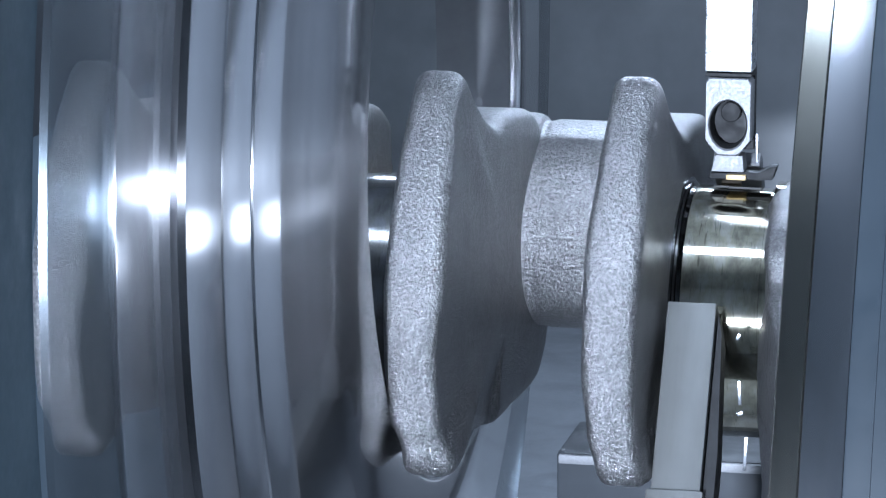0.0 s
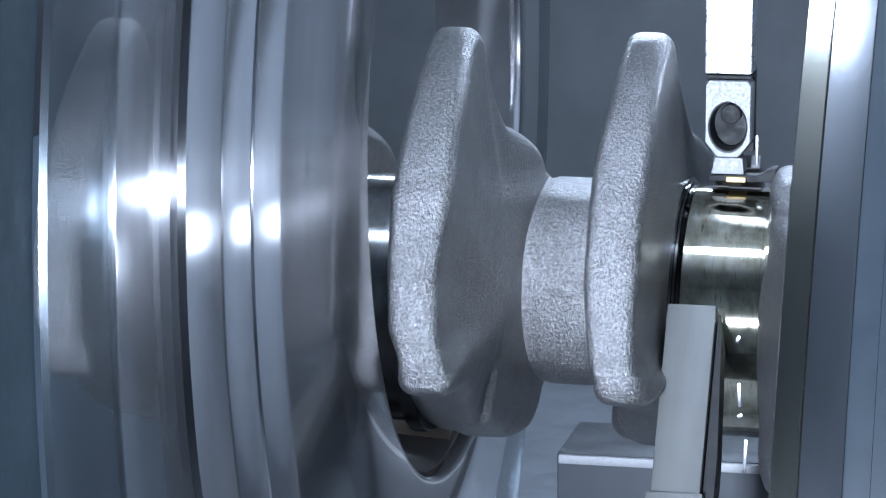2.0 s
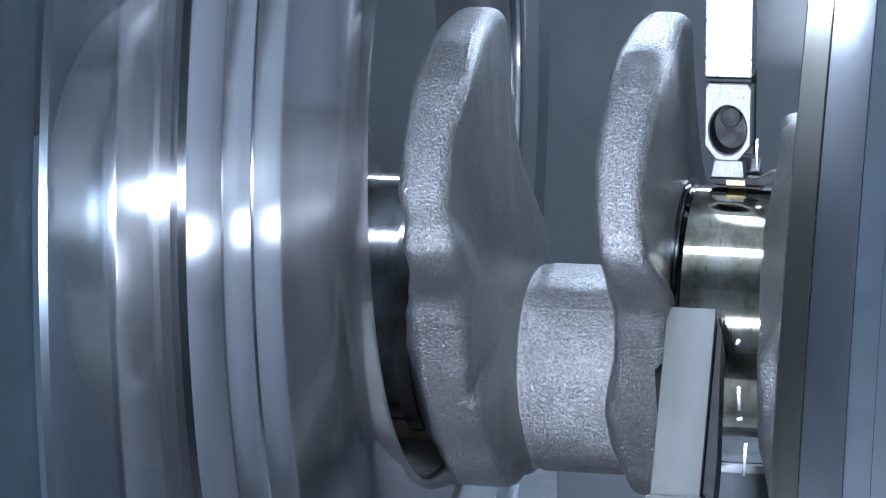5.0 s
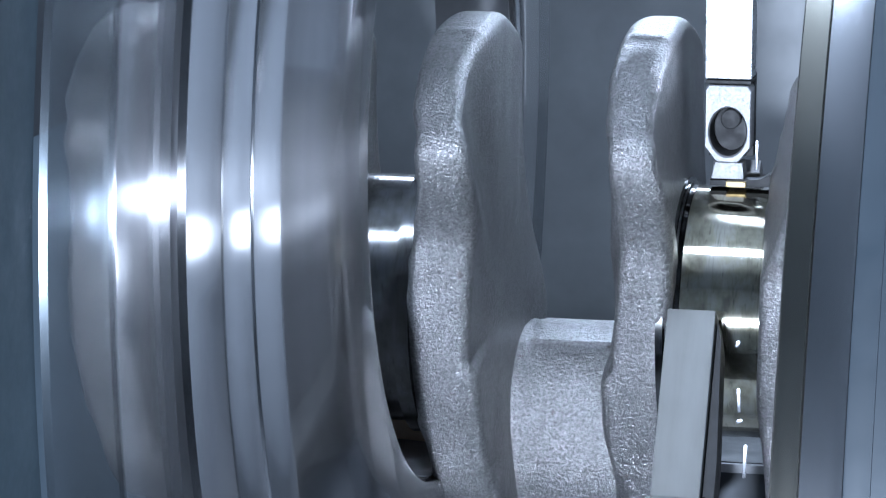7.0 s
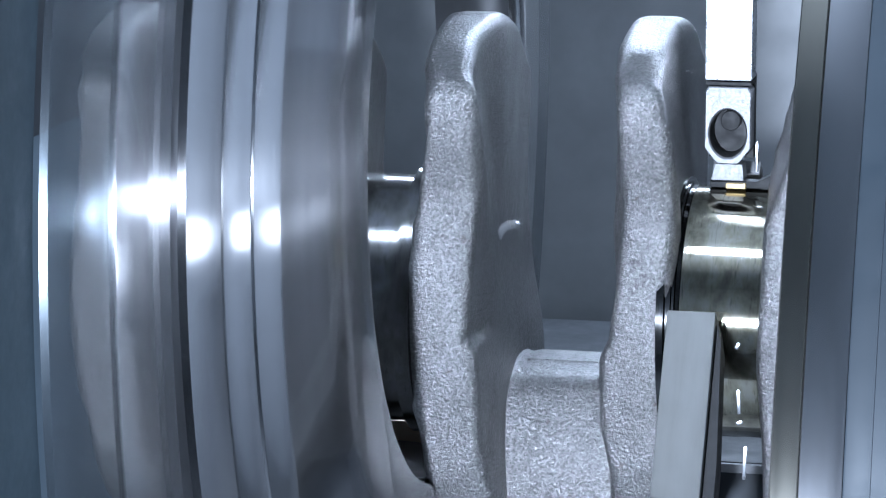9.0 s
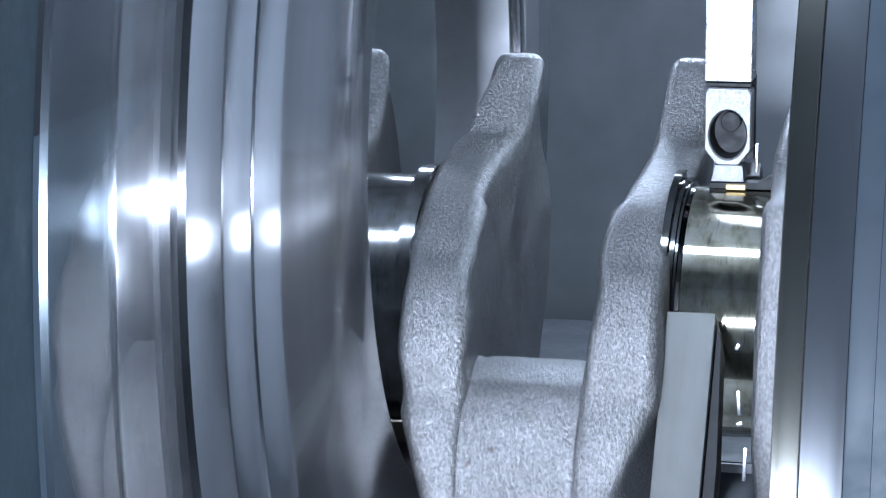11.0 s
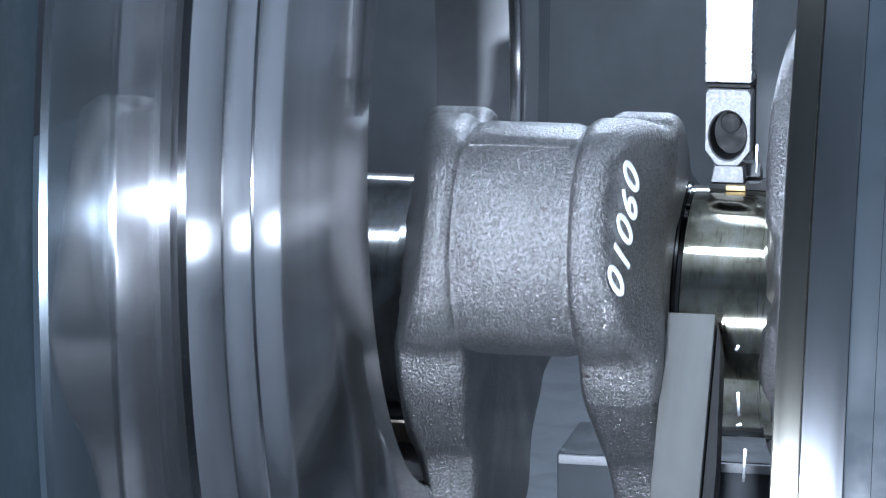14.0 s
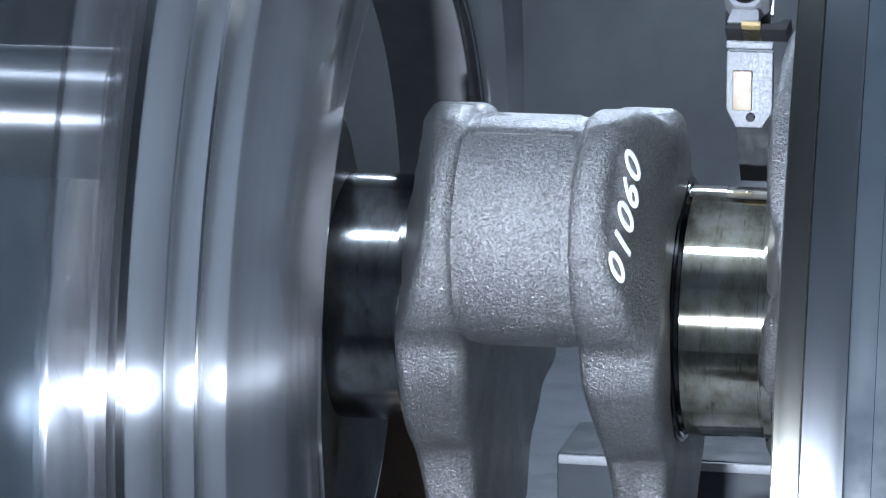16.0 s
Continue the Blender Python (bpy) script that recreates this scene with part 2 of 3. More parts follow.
def web_mesh(side):
    """A web as layers of one outline; side is +1 towards positive x from the pin's middle."""
    pts = [Vector(p) for p in web_outline()]
    n = len(pts)
    for _ in range(2):
        pts = [(pts[i - 1] + pts[i] * 2 + pts[(i + 1) % n]) / 4 for i in range(n)]
    nor = []
    for i in range(n):
        t = (pts[(i + 1) % n] - pts[i - 1]).normalized()
        nor.append(Vector((t.y, -t.x)))

    def mix(a, b, u):
        u = min(max(u, 0), 1)
        u = u * u * (3 - 2 * u)
        return a + (b - a) * u

    def along(table, deg):
        deg %= 360
        for (a0, v0), (a1, v1) in zip(table, table[1:]):
            if a0 <= deg <= a1:
                return mix(v0, v1, (deg - a0) / (a1 - a0))
        return table[-1][1]

    inner_rim, outer_rim = (INNER_LEFT, OUTER_LEFT) if side < 0 else (INNER_RIGHT, OUTER_RIGHT)
    hub_in, hub_out = (0.0205, 0.0450) if side < 0 else (0.0205, 0.0430)
    top = 0.0425 if side < 0 else 0.0450

    def depth(p, table, hub, near):
        """Half-way in from the rim the cheek levels off to the boss about the journals."""
        v = mix(hub, along(table, math.degrees(math.atan2(p.y, p.x))), near)
        return v if table in (INNER_LEFT, INNER_RIGHT) or p.x < 0.064 else min(v, top - (p.x - 0.064) * 0.36)

    bm = bmesh.new()
    layers = []
    round_off = 0.0052

    def layer(table, hub, inset, scale=1.0, rise=0.0):
        ring = []
        for p, q in zip(pts, nor):
            w = p - q * inset
            w = Vector((0.01, 0)) + (w - Vector((0.01, 0))) * scale
            ring.append(bm.verts.new((side * (depth(w, table, hub, (scale - 0.35) / 0.6) + rise), -w.x, w.y)))
        layers.append(ring)

    for sc in (0.05, 0.35, 0.5, 0.65, 0.8, 0.92):
        layer(inner_rim, hub_in, round_off, sc)
    for i in range(6):
        a = math.pi / 2 * i / 5
        layer(inner_rim, hub_in, round_off * (1 - math.sin(a)), 1.0, round_off * (1 - math.cos(a)))
    for i in range(6):
        a = math.pi / 2 * i / 5
        layer(outer_rim, hub_out, round_off * (1 - math.cos(a)), 1.0, -round_off * (1 - math.sin(a)))
    for sc in (0.94, 0.84, 0.72, 0.58, 0.4, 0.05):
        layer(outer_rim, hub_out, round_off, sc)
    for p, q in zip(layers, layers[1:]):
        for i in range(n):
            j = (i + 1) % n
            bm.faces.new((p[i], p[j], q[j], q[i]))
    bm.faces.new(layers[0])
    bm.faces.new(layers[-1])
    return bm


def pin_mesh():
    prof = [(-0.0245, 0.030), (-0.0245, 0.0372), (-0.0192, 0.0374), (-0.0178, 0.0368), (-0.0160, 0.0371), (-0.0145, PIN_R), (0.0145, PIN_R), (0.0160, 0.0371), (0.0178, 0.0368), (0.0192, 0.0374), (0.0245, 0.0372), (0.0245, 0.030)]
    bm = lathe(prof, 128)
    bmesh.ops.translate(bm, verts=bm.verts[:], vec=(0, -THROW, 0))
    return bm


def lettering(text, size, material, parent, m):
    """Painted digits, each a thin mesh of its own in a row."""
    for i, ch in enumerate(text):
        cu = bpy.data.curves.new("digit", "FONT")
        cu.body, cu.size, cu.extrude, cu.align_x, cu.align_y = ch, size, 0.0002, "CENTER", "CENTER"
        cu.offset, cu.shear = 0.0001, 0.25
        tmp = bpy.data.objects.new("digit", cu)
        me = bpy.data.meshes.new_from_object(tmp)
        bpy.data.objects.remove(tmp)
        bpy.data.curves.remove(cu)
        me.materials.append(material)
        ob = new("painted_digit", me)
        ob.parent, ob.matrix_basis = parent, m @ Matrix.Translation(((i - (len(text) - 1) / 2) * size * 0.58, (0.0008, -0.0006, 0.0002, -0.0004, 0.0009)[i % 5], 0))
        ob["label"] = "white hand-painted digit"


def crankshaft():
    crank = empty("crankshaft", pose(0, 0, 0), "grey forged steel crankshaft with rough webs and bright journals", "crankshaft")
    def at(ob, x, turn=0):
        ob.matrix_basis = pose(x, 0, 0, -turn, 0, 0)
        return ob
    at(part("web", web_mesh(-1), FORGED, crank, "rough forged crank web with counterweight"), PIN_X)
    w = at(part("web", web_mesh(1), FORGED, crank, "rough forged crank web with white hand-painted number"), PIN_X)
    at(part("crank_pin", pin_mesh(), FORGED, crank, "unmachined forged crank pin"), PIN_X)
    for deg in (33, 195):
        seam = box(-0.0165, 0.0165, -PIN_R - 0.0003, -PIN_R + 0.001, -0.0006, 0.0006, 0.0003)
        ob = part("flash_line", seam, FORGED, crank, "thin raised forging seam")
        ob.matrix_basis = Matrix.Translation((PIN_X, -THROW, 0)) @ pose(0, 0, 0, -deg)
    # the neighbouring throws stand half a turn round
    at(part("web", web_mesh(-1), FORGED, crank), -0.0805, 180)
    at(part("web", web_mesh(1), FORGED, crank), -0.0805, 180)
    at(part("crank_pin", pin_mesh(), FORGED, crank), -0.0805, 180)
    # the inner throws stand alike
    at(part("web", web_mesh(-1), FORGED, crank), -0.3155)
    at(part("web", web_mesh(1), FORGED, crank), -0.3155)
    at(part("crank_pin", pin_mesh(), FORGED, crank), -0.3155)
    # right main journal: shoulder, undercut, turned band, undercut
    prof = [(-0.1590, 0.0300), (-0.1590, 0.0475), (-0.1566, 0.0475), (-0.1563, 0.0450), (-0.1548, 0.0450), (-0.1546, 0.0436), (-0.1538, 0.0436), (-0.1535, 0.0424), (-0.1524, 0.0420), (-0.1520, MAIN_R)]
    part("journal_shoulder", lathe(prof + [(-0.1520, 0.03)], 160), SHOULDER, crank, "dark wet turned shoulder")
    part("main_journal", lathe([(-0.1520, 0.030), (-0.1520, MAIN_R), (-0.1418, MAIN_R), (-0.1418, 0.0423), (-0.1350, 0.0423), (-0.1350, 0.0422), (-0.1264, 0.0422), (-0.1264, 0.0418), (-0.1250, 0.0418), (-0.1250, 0.0445), (-0.1220, 0.0445), (-0.1220, 0.03)], 160),
         JOURNAL_OIL, crank, "bright turned journal wet with yellowish oil")
    part("main_journal", lathe([(-0.276, 0.03), (-0.276, 0.0425), (-0.2475, 0.0425), (-0.2470, 0.0460), (-0.2420, 0.0460), (-0.2420, 0.03)], 160), JOURNAL_SHADED, crank, "oily main journal, darkened for the unlit bore")
    # number painted on the slanted shoulder of the web
    slope = 90 - math.degrees(math.atan(0.36))
    s = 0.0935
    m = Matrix.Translation((PIN_X + 0.0450 - (s - 0.064) * 0.36 + 0.0004, -s, -0.005)) @ pose(0, 0, 0, 0, 0, slope) @ pose(0, 0, 0, 90) @ pose(0, 0, 0, 0, 0, 84)
    lettering("01060", 0.0155, PAINT, crank, m)
    return crank


# ---- tool drums ----
def arc_block(x0, x1, r0, r1, a0, a1, steps=24):
    """A block bent round the x axis between two angles, in degrees from the near side upwards."""
    bm = bmesh.new()
    rows = []
    for i in range(steps + 1):
        a = radians(a0 + (a1 - a0) * i / steps)
        rows.append([bm.verts.new((x, -r * math.cos(a), r * math.sin(a))) for x, r in ((x0, r0), (x1, r0), (x1, r1), (x0, r1))])
    for p, q in zip(rows, rows[1:]):
        for i in range(4):
            bm.faces.new((p[i], p[(i + 1) % 4], q[(i + 1) % 4], q[i]))
    bm.faces.new(rows[0])
    bm.faces.new(rows[-1])
    return bm


def left_drum():
    drum = empty("tool_drum", pose(0, 0, 0.0643), "large polished steel tool drum with stepped turned rings", "machine tool")
    part("hub", lathe([(-0.268, 0.1200), (-0.240, 0.1215), (-0.2372, 0.1228), (-0.2366, 0.1240), (-0.2362, 0.1262), (-0.2400, 0.1640), (-0.2403, 0.1644), (-0.2438, 0.1992), (-0.2444, 0.2002), (-0.2496, 0.2076), (-0.2500, 0.2079), (-0.268, 0.2079)], 256, True), DRUM_FACE, drum, "flat turned hub face round a bore")
    part("ring", lathe([(-0.268, 0.2086), (-0.2506, 0.2086), (-0.2503, 0.2090), (-0.2553, 0.2186), (-0.2562, 0.2191), (-0.2559, 0.2198), (-0.2613, 0.2345), (-0.2616, 0.2348), (-0.268, 0.2348)], 256, True), DRUM, drum, "bright bevelled ring")
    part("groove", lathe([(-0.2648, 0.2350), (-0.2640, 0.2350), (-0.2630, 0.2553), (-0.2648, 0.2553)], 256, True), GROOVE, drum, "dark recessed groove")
    part("ring", lathe([(-0.266, 0.2555), (-0.2600, 0.2555), (-0.2597, 0.2560), (-0.2637, 0.2899), (-0.2640, 0.2903), (-0.266, 0.2903)], 256, True), RING, drum, "broad bright ring, half see-through as it spins")
    part("flange", lathe([(-0.2675, 0.2905), (-0.2645, 0.2905), (-0.2652, 0.3406), (-0.2654, 0.3410), (-0.2675, 0.3412)], 256, True), FLANGE, drum, "toothed outer flange, half see-through as it spins")
    part("cover", arc_block(-0.2725, -0.2690, 0.3414, 0.4300, -70, 70, 96), COVER, drum, "blue-grey painted cover round the flange")
    part("bore_lining", lathe([(-0.268, 0.1190), (-0.2404, 0.1208), (-0.2402, 0.1213), (-0.268, 0.1198)], 192, True), BORE, drum, "dull unpolished bore")
    nose = lathe([(-0.46, 0.0203), (-0.3112, 0.0203), (-0.3108, 0.0191), (-0.3094, 0.0191), (-0.3090, 0.0199), (-0.2990, 0.0199), (-0.2984, 0.0192)], 96)
    part("spindle_nose", nose, NOSE, drum, "turned steel spindle nose with a groove").matrix_basis = pose(0, -0.0757, 0.0748)
    part("bronze_pad", arc_block(-0.2675, -0.2420, 0.1120, 0.1210, -160, -100), BRONZE, drum, "beige bronze guide pad")
    return drum


def right_drum():
    drum = empty("tool_drum", pose(0, 0, -0.03), "large polished drum with oil-stained rim beside the journal", "machine tool")
    part("rim", lathe([(-0.0878, 0.305), (-0.0878, 0.3415), (-0.0873, 0.3430), (-0.0812, 0.3430), (-0.0810, 0.3427), (-0.0810, 0.305)], 256, True), DRUM_OIL, drum, "oil-stained rim")
    part("ring", lathe([(-0.0808, 0.305), (-0.0808, 0.3424), (-0.0806, 0.3426), (-0.0708, 0.3414), (-0.0706, 0.3412), (-0.0706, 0.305)], 256, True), RIM, drum, "dull bright ring")
    part("cover", lathe([(-0.0704, 0.305), (-0.0704, 0.3412), (-0.0699, 0.3414), (-0.0640, 0.3412), (-0.0636, 0.3440), (-0.0300, 0.3440), (-0.0300, 0.305)], 256, True), COVER_RIGHT, drum, "dark blue-grey stepped cover ring")
    return drum


# ---- tools ----
def holed_plate(outline, cx, cz, rx, rz, y0, y1, steps=64):
    """A plate with a countersunk oval hole; the outline is convex, in x and z."""
    bm = bmesh.new()
    n = len(outline)
    rim = []
    for i in range(steps):
        a = 2 * math.pi * i / steps
        d = Vector((math.cos(a), math.sin(a)))
        best = 1e9
        for k in range(n):
            p, q = Vector(outline[k]) - Vector((cx, cz)), Vector(outline[(k + 1) % n]) - Vector((cx, cz))
            e = q - p
            den = d.x * e.y - d.y * e.x
            if abs(den) > 1e-12:
                t, u = (p.x * e.y - p.y * e.x) / den, (p.x * d.y - p.y * d.x) / den
                if t > 0 and -1e-6 <= u <= 1 + 1e-6:
                    best = min(best, t)
        rim.append((cx + d.x * best, cz + d.y * best))
    def ring(f, y):
        return [bm.verts.new((*f(i)[:1], y, f(i)[1])) for i in range(steps)]
    def oval(k):
        return lambda i: (cx + rx * k * math.cos(2 * math.pi * i / steps), cz + rz * k * math.sin(2 * math.pi * i / steps))
    def shrunk(k):
        return lambda i: (cx + (rim[i][0] - cx) * k, cz + (rim[i][1] - cz) * k)
    loops = [ring(oval(0.90), y1), ring(oval(0.92), (y0 + y1) / 2), ring(oval(0.97), y0 + 0.0008), ring(oval(1.03), y0), ring(shrunk(0.97), y0), ring(shrunk(1), y0 + 0.0005), ring(shrunk(1), y1)]
    for p, q in zip(loops, loops[1:] + loops[:1]):
        for i in range(steps):
            j = (i + 1) % steps
            bm.faces.new((p[i], p[j], q[j], q[i]))
    return bm


def disc(x, z, r, y0, y1, steps=40, bm=None):
    bm = bm or bmesh.new()
    rings = []
    for k, y in ((0.9, y0), (1.0, y0 + 0.0003), (1.0, y1)):
        rings.append([bm.verts.new((x + r * k * math.cos(2 * math.pi * i / steps), y, z + r * k * math.sin(2 * math.pi * i / steps))) for i in range(steps)])
    for p, q in zip(rings, rings[1:]):
        for i in range(steps):
            bm.faces.new((p[i], p[(i + 1) % steps], q[(i + 1) % steps], q[i]))
    bm.faces.new(rings[0])
    bm.faces.new(rings[-1])
    return bm


def cutting_tool():
    tool = empty("cutting_tool", pose(-0.1418, -0.004, 0.0470), "ground steel insert holder with screw hole and gold carbide insert", "cutting tool")
    w = 0.0076
    outline = [(-w, 0.0330), (-w, 0.0120), (-w + 0.0040, 0.0070), (w - 0.0040, 0.0070), (w, 0.0120), (w, 0.0330)]
    plate = part("holder_plate", holed_plate(outline, 0.0, 0.0172, 0.0065, 0.0085, 0.0, 0.010), HOLDER, tool, "grey ground plate with a countersunk hole")
    # near-black sleeve stands in for the shade inside the hole
    lining = bmesh.new()
    loops = [[lining.verts.new((0.0065 * k * math.cos(a), y, 0.0172 + 0.0085 * k * math.sin(a))) for a in (2 * math.pi * i / 64 for i in range(64))] for k, y in ((0.945, 0.0006), (0.90, 0.0040), (0.88, 0.0097), (0.0, 0.0097))]
    for p, q in zip(loops[:2], loops[1:3]):
        for i in range(64):
            lining.faces.new((p[i], p[(i + 1) % 64], q[(i + 1) % 64], q[i]))
    for v in loops[3]:
        lining.verts.remove(v)
    lining.faces.new(loops[2])
    part("hole_shade", lining, HOLDER_DARK, plate, "screw hole with its shade put in as near-black")
    part("screw", disc(0.0, 0.0205, 0.0034, 0.0072, 0.0094), HOLDER_DARK, plate, "dark clamping screw")
    part("backing", box(-w, w, 0.0102, 0.016, 0.0075, 0.036, 0.0005), HOLDER_DARK, tool, "black backing block")
    part("neck", prism([(-0.0055, 0.0012), (0.0055, 0.0012), (0.0050, 0.0068), (-0.0042, 0.0068)], 0.001, 0.010, 0.0004), HOLDER, tool, "narrow neck over the insert")
    part("clamp_bar", box(-w - 0.0001, w + 0.0001, -0.0003, 0.012, 0.0335, 0.0347, 0.0003), HOLDER_DARK, tool, "dark joint under the shank")
    part("holder_shank", box(-w - 0.0002, w + 0.0002, -0.0008, 0.012, 0.0352, 0.19, 0.0006), HOLDER_BRIGHT, tool, "bright ground shank")
    part("wedge", prism([(-0.0060, -0.0012), (0.0150, -0.0012), (0.0165, 0.0035), (0.0140, 0.0030), (0.0100, 0.0008), (-0.0060, 0.0008)], 0.0012, 0.009, 0.0003), HOLDER_DARK, tool, "black clamping wedge")
    part("insert", box(-0.0002, 0.0064, -0.001, 0.009, -0.0012, 0.0006, 0.0003), CARBIDE, tool, "gold coated carbide insert")
    part("nozzle", box(0.0092, 0.0102, 0.001, 0.003, 0.0045, 0.0145, 0.0003), CHIP, tool, "thin bright coolant tube")
    # the next seat of the tool lies behind the journal until the tool swings up
    seat = part("seat_plate", prism([(-0.0080, 0.0130), (-0.0080, -0.0070), (-0.0045, -0.0135), (0.0045, -0.0135), (0.0080, -0.0080), (0.0080, 0.0130)], 0.0, 0.006), HOLDER, tool, "grey seat plate of the next insert")
    seat.matrix_basis = pose(0.0012, 0.026, -0.010, 40, 0, 0)
    part("insert", box(-0.0058, 0.0010, -0.0015, 0.004, -0.0075, 0.0065, 0.0006), CARBIDE_WORN, seat, "upright gold carbide insert")
    part("screw", disc(0.0006, -0.0098, 0.0016, -0.0012, 0.002), HOLDER_DARK, seat, "small clamping screw")
    part("clip", box(-0.0080, 0.0080, -0.0012, 0.004, 0.0142, 0.0165, 0.0004), HOLDER, seat, "grey clamping strip")
    part("shank_tail", prism([(-0.0050, -0.0132), (-0.0030, -0.0330), (0.0085, -0.0330), (0.0085, -0.0085)], 0.004, 0.009, 0.0004), HOLDER_DARK, seat, "black tail of the seat")
    return tool


SLIVERS = ((0.0204, -0.018, -0.0395, 0.0110, 2), (0.0163, -0.006, -0.0085, 0.0022, 25), (0.0168, -0.010, -0.0230, 0.0080, -3), (0.0095, -0.017, -0.0470, 0.0030, 0), (0.0185, -0.012, -0.0330, 0.0020, 70))


def support_shoe():
    shoe = empty("support_shoe", pose(-0.1462, -0.052, 0.0136), "flat satin steel bar pointing up at the turned journal", "tool holder")
    p = part("bar", box(-0.0079, 0.0079, 0.0, 0.010, -0.17, 0.0, 0.0005), SHOE, shoe, "satin grey steel bar")
    p.matrix_basis = pose(0, 0, 0, -32, 0, 0)
    q = part("side_plate", prism([(0.0084, -0.002), (0.0100, -0.010), (0.0120, -0.050), (0.0120, -0.17), (0.0084, -0.17)], 0.003, 0.016, 0.0004), HOLDER_DARK, shoe, "black side plate")
    q.matrix_basis = pose(0, 0, 0, -32, 0, 0)
    for x, y, z, h, turn in SLIVERS:
        c = part("chip_sliver", box(-0.0006, 0.0006, -0.0003, 0.0003, -h, 0, 0.0002), CHIP, shoe, "bright sliver of chip")
        c.matrix_basis = pose(x, y, z, 0, turn, 0)
    r = part("end_step", box(-0.0092, 0.0092, -0.002, 0.010, -0.17, -0.064, 0.0008), SHOE, shoe, "wider foot of the bar")
    r.matrix_basis = pose(0, 0, 0, -32, 0, 0)
    return shoe


def background():
    bed = empty("machine_bed", pose(0, 0, -0.8), "dark steel machine bed with a bright ledge behind the crankshaft", "machine bed")
    part("bed", box(-0.42, 0.60, 0.06, 0.80, 0, 0.62, 0.004), BED, bed, "dark steel bed")
    # thin strip along the ledge's front edge, lighter than the ledge
    part("edge_strip", box(LEDGE[0] + 0.001, 0.09, LEDGE[1] - 0.0022, LEDGE[1] - 0.0003, 0.8 + LEDGE[2] - 0.004, 0.8 + LEDGE[2] - 0.0005, 0.0006), HOLDER, bed, "brighter strip along the ledge's edge")
    part("ledge", box(LEDGE[0], 0.10, LEDGE[1], LEDGE[1] + 0.05, 0.6205, 0.8 + LEDGE[2], 0.0015), LEDGE_PAINT, bed, "ledge with a brighter front edge")


def dark_backing():
    """An added dark block that keeps the view through the spinning drum dark."""
    back_body = empty("dark_backing", pose(-0.55, 0.2, -0.8), "dark blue-grey backing added behind the tool drum", "machine casing")
    part("casing", box(-0.145, 0.125, -0.20, 0.35, 0.0, 1.25, 0.012), BACKING_DARK, back_body, "dark backing block")
    # added near-black sheet, makes the upper part look more shaded than the lower
    part("upper_darkener", box(0.1255, 0.131, -0.18, 0.33, 0.835, 1.20, 0.002), LEDGE_PAINT, back_body, "darker plate added to shade the upper backing")


LEDGE = (-0.2177, 0.10, -0.0784)


def chip(turns, radius, width, pitch, label):
    """A curled metal chip: a thin bent strip."""
    bm = bmesh.new()
    rows = []
    n = max(10, int(turns * 24))
    for i in range(n + 1):
        a = 2 * math.pi * turns * i / n
        r = radius * (1 + 0.12 * math.sin(a * 0.7))
        w = width * (0.35 + 0.65 * math.sin(math.pi * (i + 0.4) / (n + 0.8)))
        c = Vector((pitch * i / n, r * math.cos(a), r * math.sin(a)))
        o = Vector((0, math.cos(a), math.sin(a))) * 0.00025
        h = Vector((w / 2, 0, 0))
        rows.append([bm.verts.new(v) for v in (c - h - o, c + h - o, c + h + o, c - h + o)])
    for p, q in zip(rows, rows[1:]):
        for k in range(4):
            bm.faces.new((p[k], p[(k + 1) % 4], q[(k + 1) % 4], q[k]))
    bm.faces.new(rows[0])
    bm.faces.new(rows[-1])
    return tagged(part("metal_chip", bm, CHIP), label, "metal chip", "flying chips")


enclosure()
CRANK = crankshaft()
DRUM_L = left_drum()
DRUM_R = right_drum()
TOOL = cutting_tool()
SHOE_BAR = support_shoe()
background()
dark_backing()
CHIPS = [chip(0.5, 0.0065, 0.003, 0.004, "bright curled steel chip flying off the journal"), chip(0.3, 0.016, 0.0035, 0.002, "bright crescent steel chip flying past the crank pin"),
         chip(0.4, 0.007, 0.004, 0.006, "small bent steel chip flying past the tool bar"), chip(0.6, 0.004, 0.002, 0.004, "tiny twisted steel chip falling beside the drum"),
         chip(0.5, 0.004, 0.002, 0.005, "tiny bright steel chip falling before the drum"),
         chip(0.28, 0.020, 0.0013, 0.003, "long bright crescent chip sliding off the support bar"), chip(0.35, 0.006, 0.0016, 0.007, "thin bright chip thrown up before the drum"),
         chip(0.4, 0.0035, 0.0009, 0.006, "thin twisted chip falling between the webs"), chip(0.5, 0.0035, 0.0016, 0.004, "tiny bright chip flying over the flange"),
         chip(0.30, 0.0035, 0.0009, 0.004, "small bright chip thrown off the web's flank")]


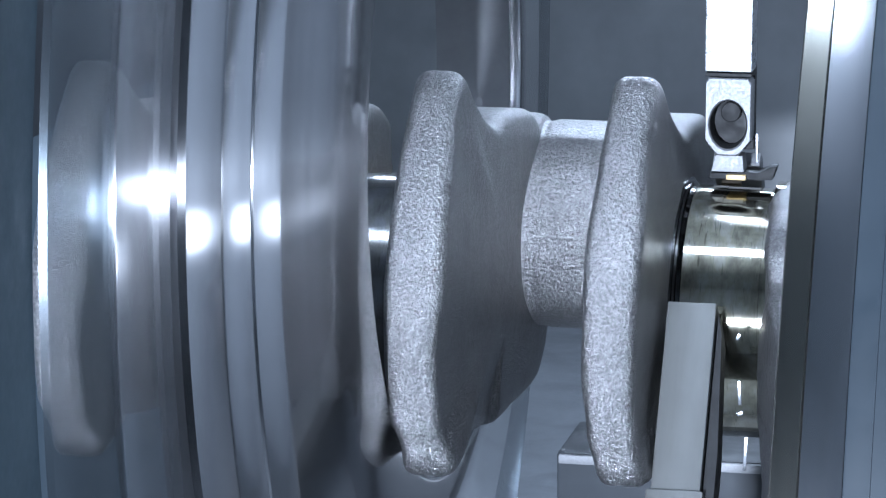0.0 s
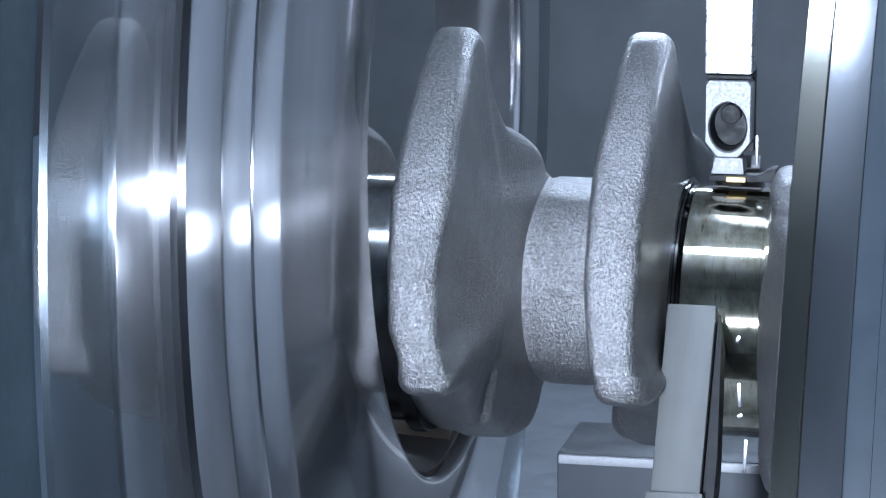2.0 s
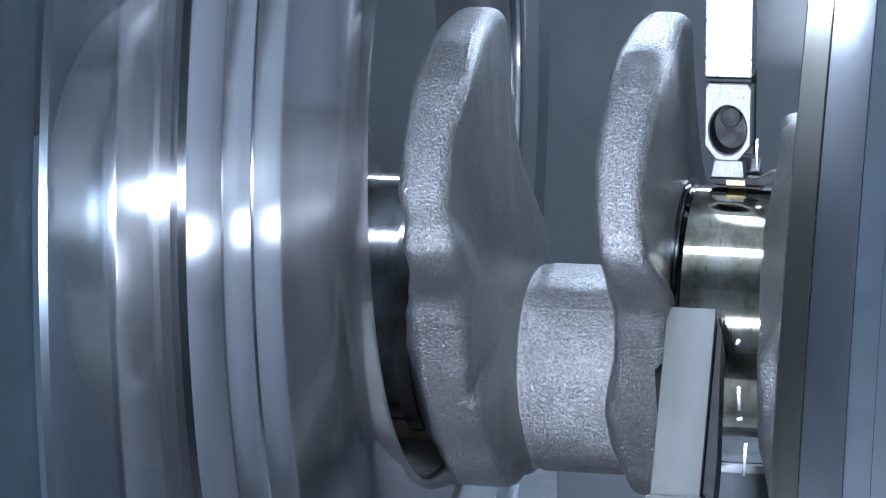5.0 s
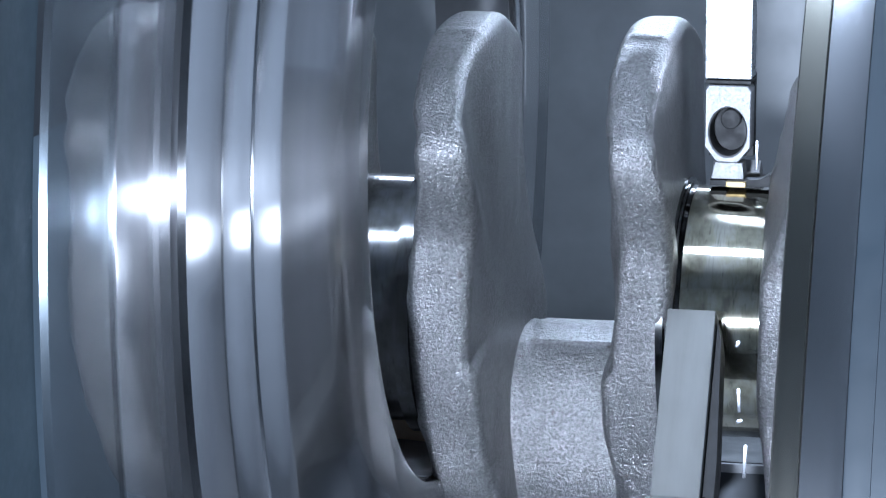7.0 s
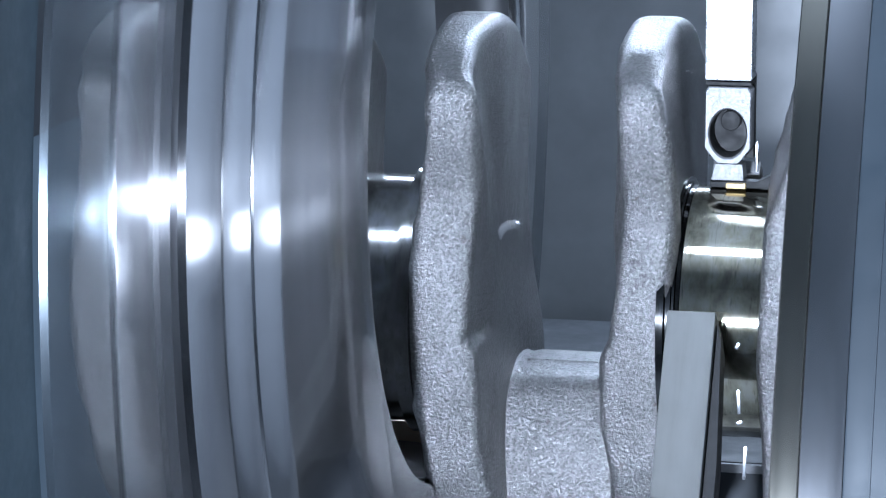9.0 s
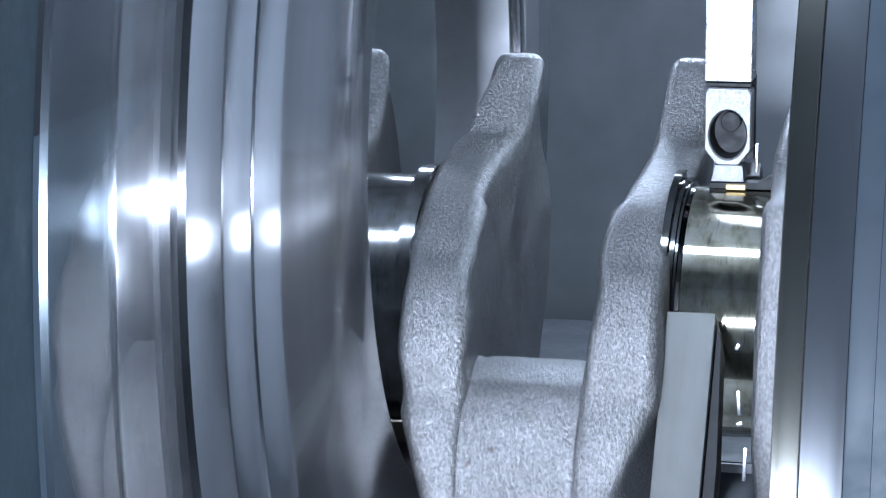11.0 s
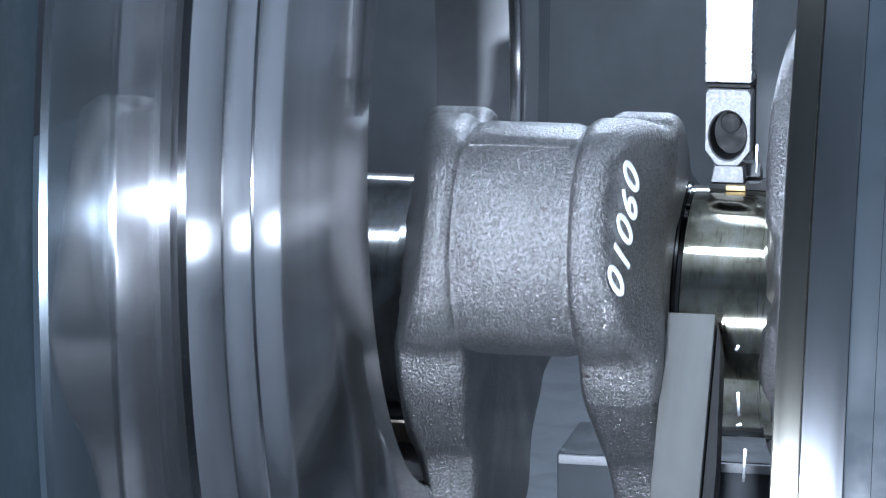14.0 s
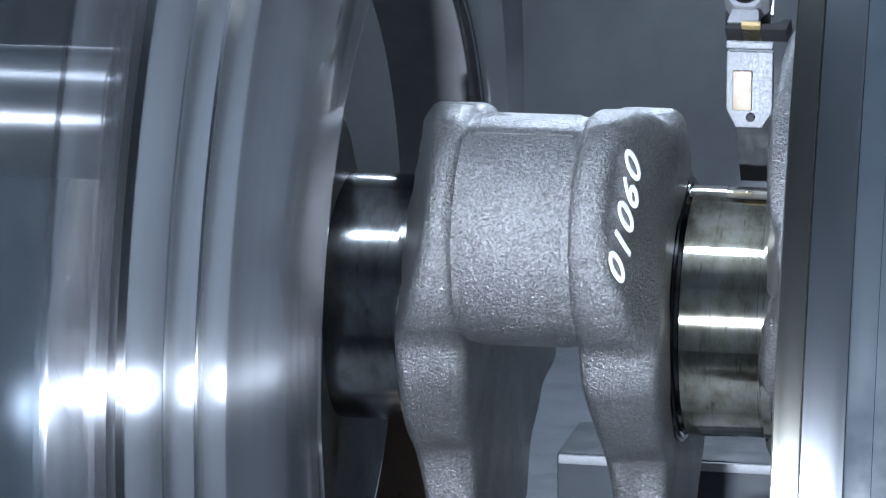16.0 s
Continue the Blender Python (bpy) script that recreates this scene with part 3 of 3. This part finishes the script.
def motions():
    turn = [(0.0, 167.6), (1.5, 180.6), (3.0, 194.0), (4.2, 204.4), (6.5, 225.0), (8.0, 237.0), (9.2, 246.6), (10.2, 285.0), (11.3, 329.0), (12.0, 344.5), (12.5, 355.0), (13.0, 366.5),
            (13.5, 377.3), (14.0, 389.2), (14.4, 391.5), (14.6, 391.7), (16.0, 391.7)]
    walk(CRANK, [(t, pose(0, 0, 0, -a, 0, 0)) for t, a in turn])
    drum = [(0.0, 0, 0.0643), (14.4, 0, 0.0605), (14.5, -0.002, 0.0595), (14.6, -0.015, 0.049), (14.7, -0.038, 0.028), (14.8, -0.055, 0.0105), (14.9, -0.0593, 0.0072), (16.0, -0.0593, 0.0072)]
    walk(DRUM_L, [(t, pose(0, y, z)) for t, y, z in drum])
    side = [(0.0, -0.018, -0.088), (2.5, -0.020, -0.094), (4.2, -0.018, -0.090), (7.0, -0.013, -0.076), (9.0, -0.008, -0.057), (11.3, -0.003, -0.037), (12.5, 0, -0.030), (16.0, 0, -0.030)]
    walk(DRUM_R, [(t, pose(0, y, z)) for t, y, z in side])
    tool = [(0.0, -0.004, 0.0470, 0), (14.5, -0.004, 0.0434, 0), (15.1, -0.004, 0.0434, 0), (15.2, 0.0, 0.0505, 4), (15.4, 0.008, 0.0635, 14), (15.6, 0.018, 0.0790, 26), (15.8, 0.026, 0.0885, 36), (16.0, 0.030, 0.0940, 40)]
    walk(TOOL, [(t, pose(-0.1418, y, z, -a)) for t, y, z, a in tool])
    shoe = [(0.0, 0.0), (14.5, 0.0038), (15.1, 0.0048), (15.2, 0.0132), (15.4, 0.032), (15.6, 0.053), (15.8, 0.075), (16.0, 0.095)]
    c, d = math.cos(radians(32)), math.sin(radians(32))
    walk(SHOE_BAR, [(t, pose(-0.1462, -0.052 - d * k, 0.0136 - c * k)) for t, k in shoe])

    # each chip lies on the bed, flies past once and drops back
    flights = [(0.10, [(3.90, -0.157, -0.140, 0.042, 20), (4.00, -0.190, -0.145, 0.071, 60), (4.10, -0.232, -0.150, 0.111, 110)], -0.02),
               (0.16, [(14.90, -0.120, -0.100, 0.040, 10), (15.00, -0.170, -0.130, 0.050, 70), (15.10, -0.225, -0.135, 0.030, 130), (15.20, -0.280, -0.140, -0.060, 170)], -0.06),
               (0.22, [(1.40, -0.128, -0.100, 0.060, 10), (1.50, -0.134, -0.120, 0.019, 60), (1.60, -0.140, -0.150, -0.060, 120)], -0.10),
               (0.28, [(3.30, -0.222, -0.135, -0.020, 10), (3.50, -0.230, -0.140, 0.030, 50), (3.60, -0.232, -0.140, 0.026, 90), (3.80, -0.240, -0.145, -0.050, 140)], -0.14),
               (0.34, [(3.30, -0.240, -0.360, 0.120, 10), (3.50, -0.244, -0.360, 0.057, 70), (3.70, -0.248, -0.362, 0.000, 130)], -0.18),
               (0.40, [(6.40, -0.142, -0.140, 0.024, 20), (6.50, -0.128, -0.140, -0.002, 60), (6.60, -0.122, -0.140, -0.035, 110)], 0.02),
               (0.46, [(7.90, -0.235, -0.360, 0.150, 10), (8.00, -0.234, -0.360, 0.137, 60), (8.10, -0.231, -0.360, 0.119, 120)], 0.06),
               (0.50, [(11.40, -0.184, -0.100, 0.073, 10), (11.50, -0.186, -0.100, 0.053, 60), (11.60, -0.189, -0.100, 0.031, 110)], 0.10),
               (0.54, [(11.40, -0.248, -0.360, 0.140, 10), (11.50, -0.236, -0.360, 0.134, 60), (11.70, -0.217, -0.360, 0.122, 110)], 0.14),
               (0.58, [(8.90, -0.194, -0.150, 0.067, 10), (9.00, -0.187, -0.150, 0.051, 60), (9.10, -0.180, -0.150, 0.031, 120)], 0.18)]
    for ob, (y, fly, x) in zip(CHIPS, flights):
        rest = pose(x, y, -0.1795, 90, 0, 0)
        a, b = fly[0][0] - 0.2, fly[-1][0] + 0.2
        rows = [(0.0, rest), (a, rest)] + [(t, pose(px, py, pz, 0, (ang - 60) * 0.8, 80)) for t, px, py, pz, ang in fly] + [(b, rest), (16.0, rest)]
        walk(ob, rows)


motions()
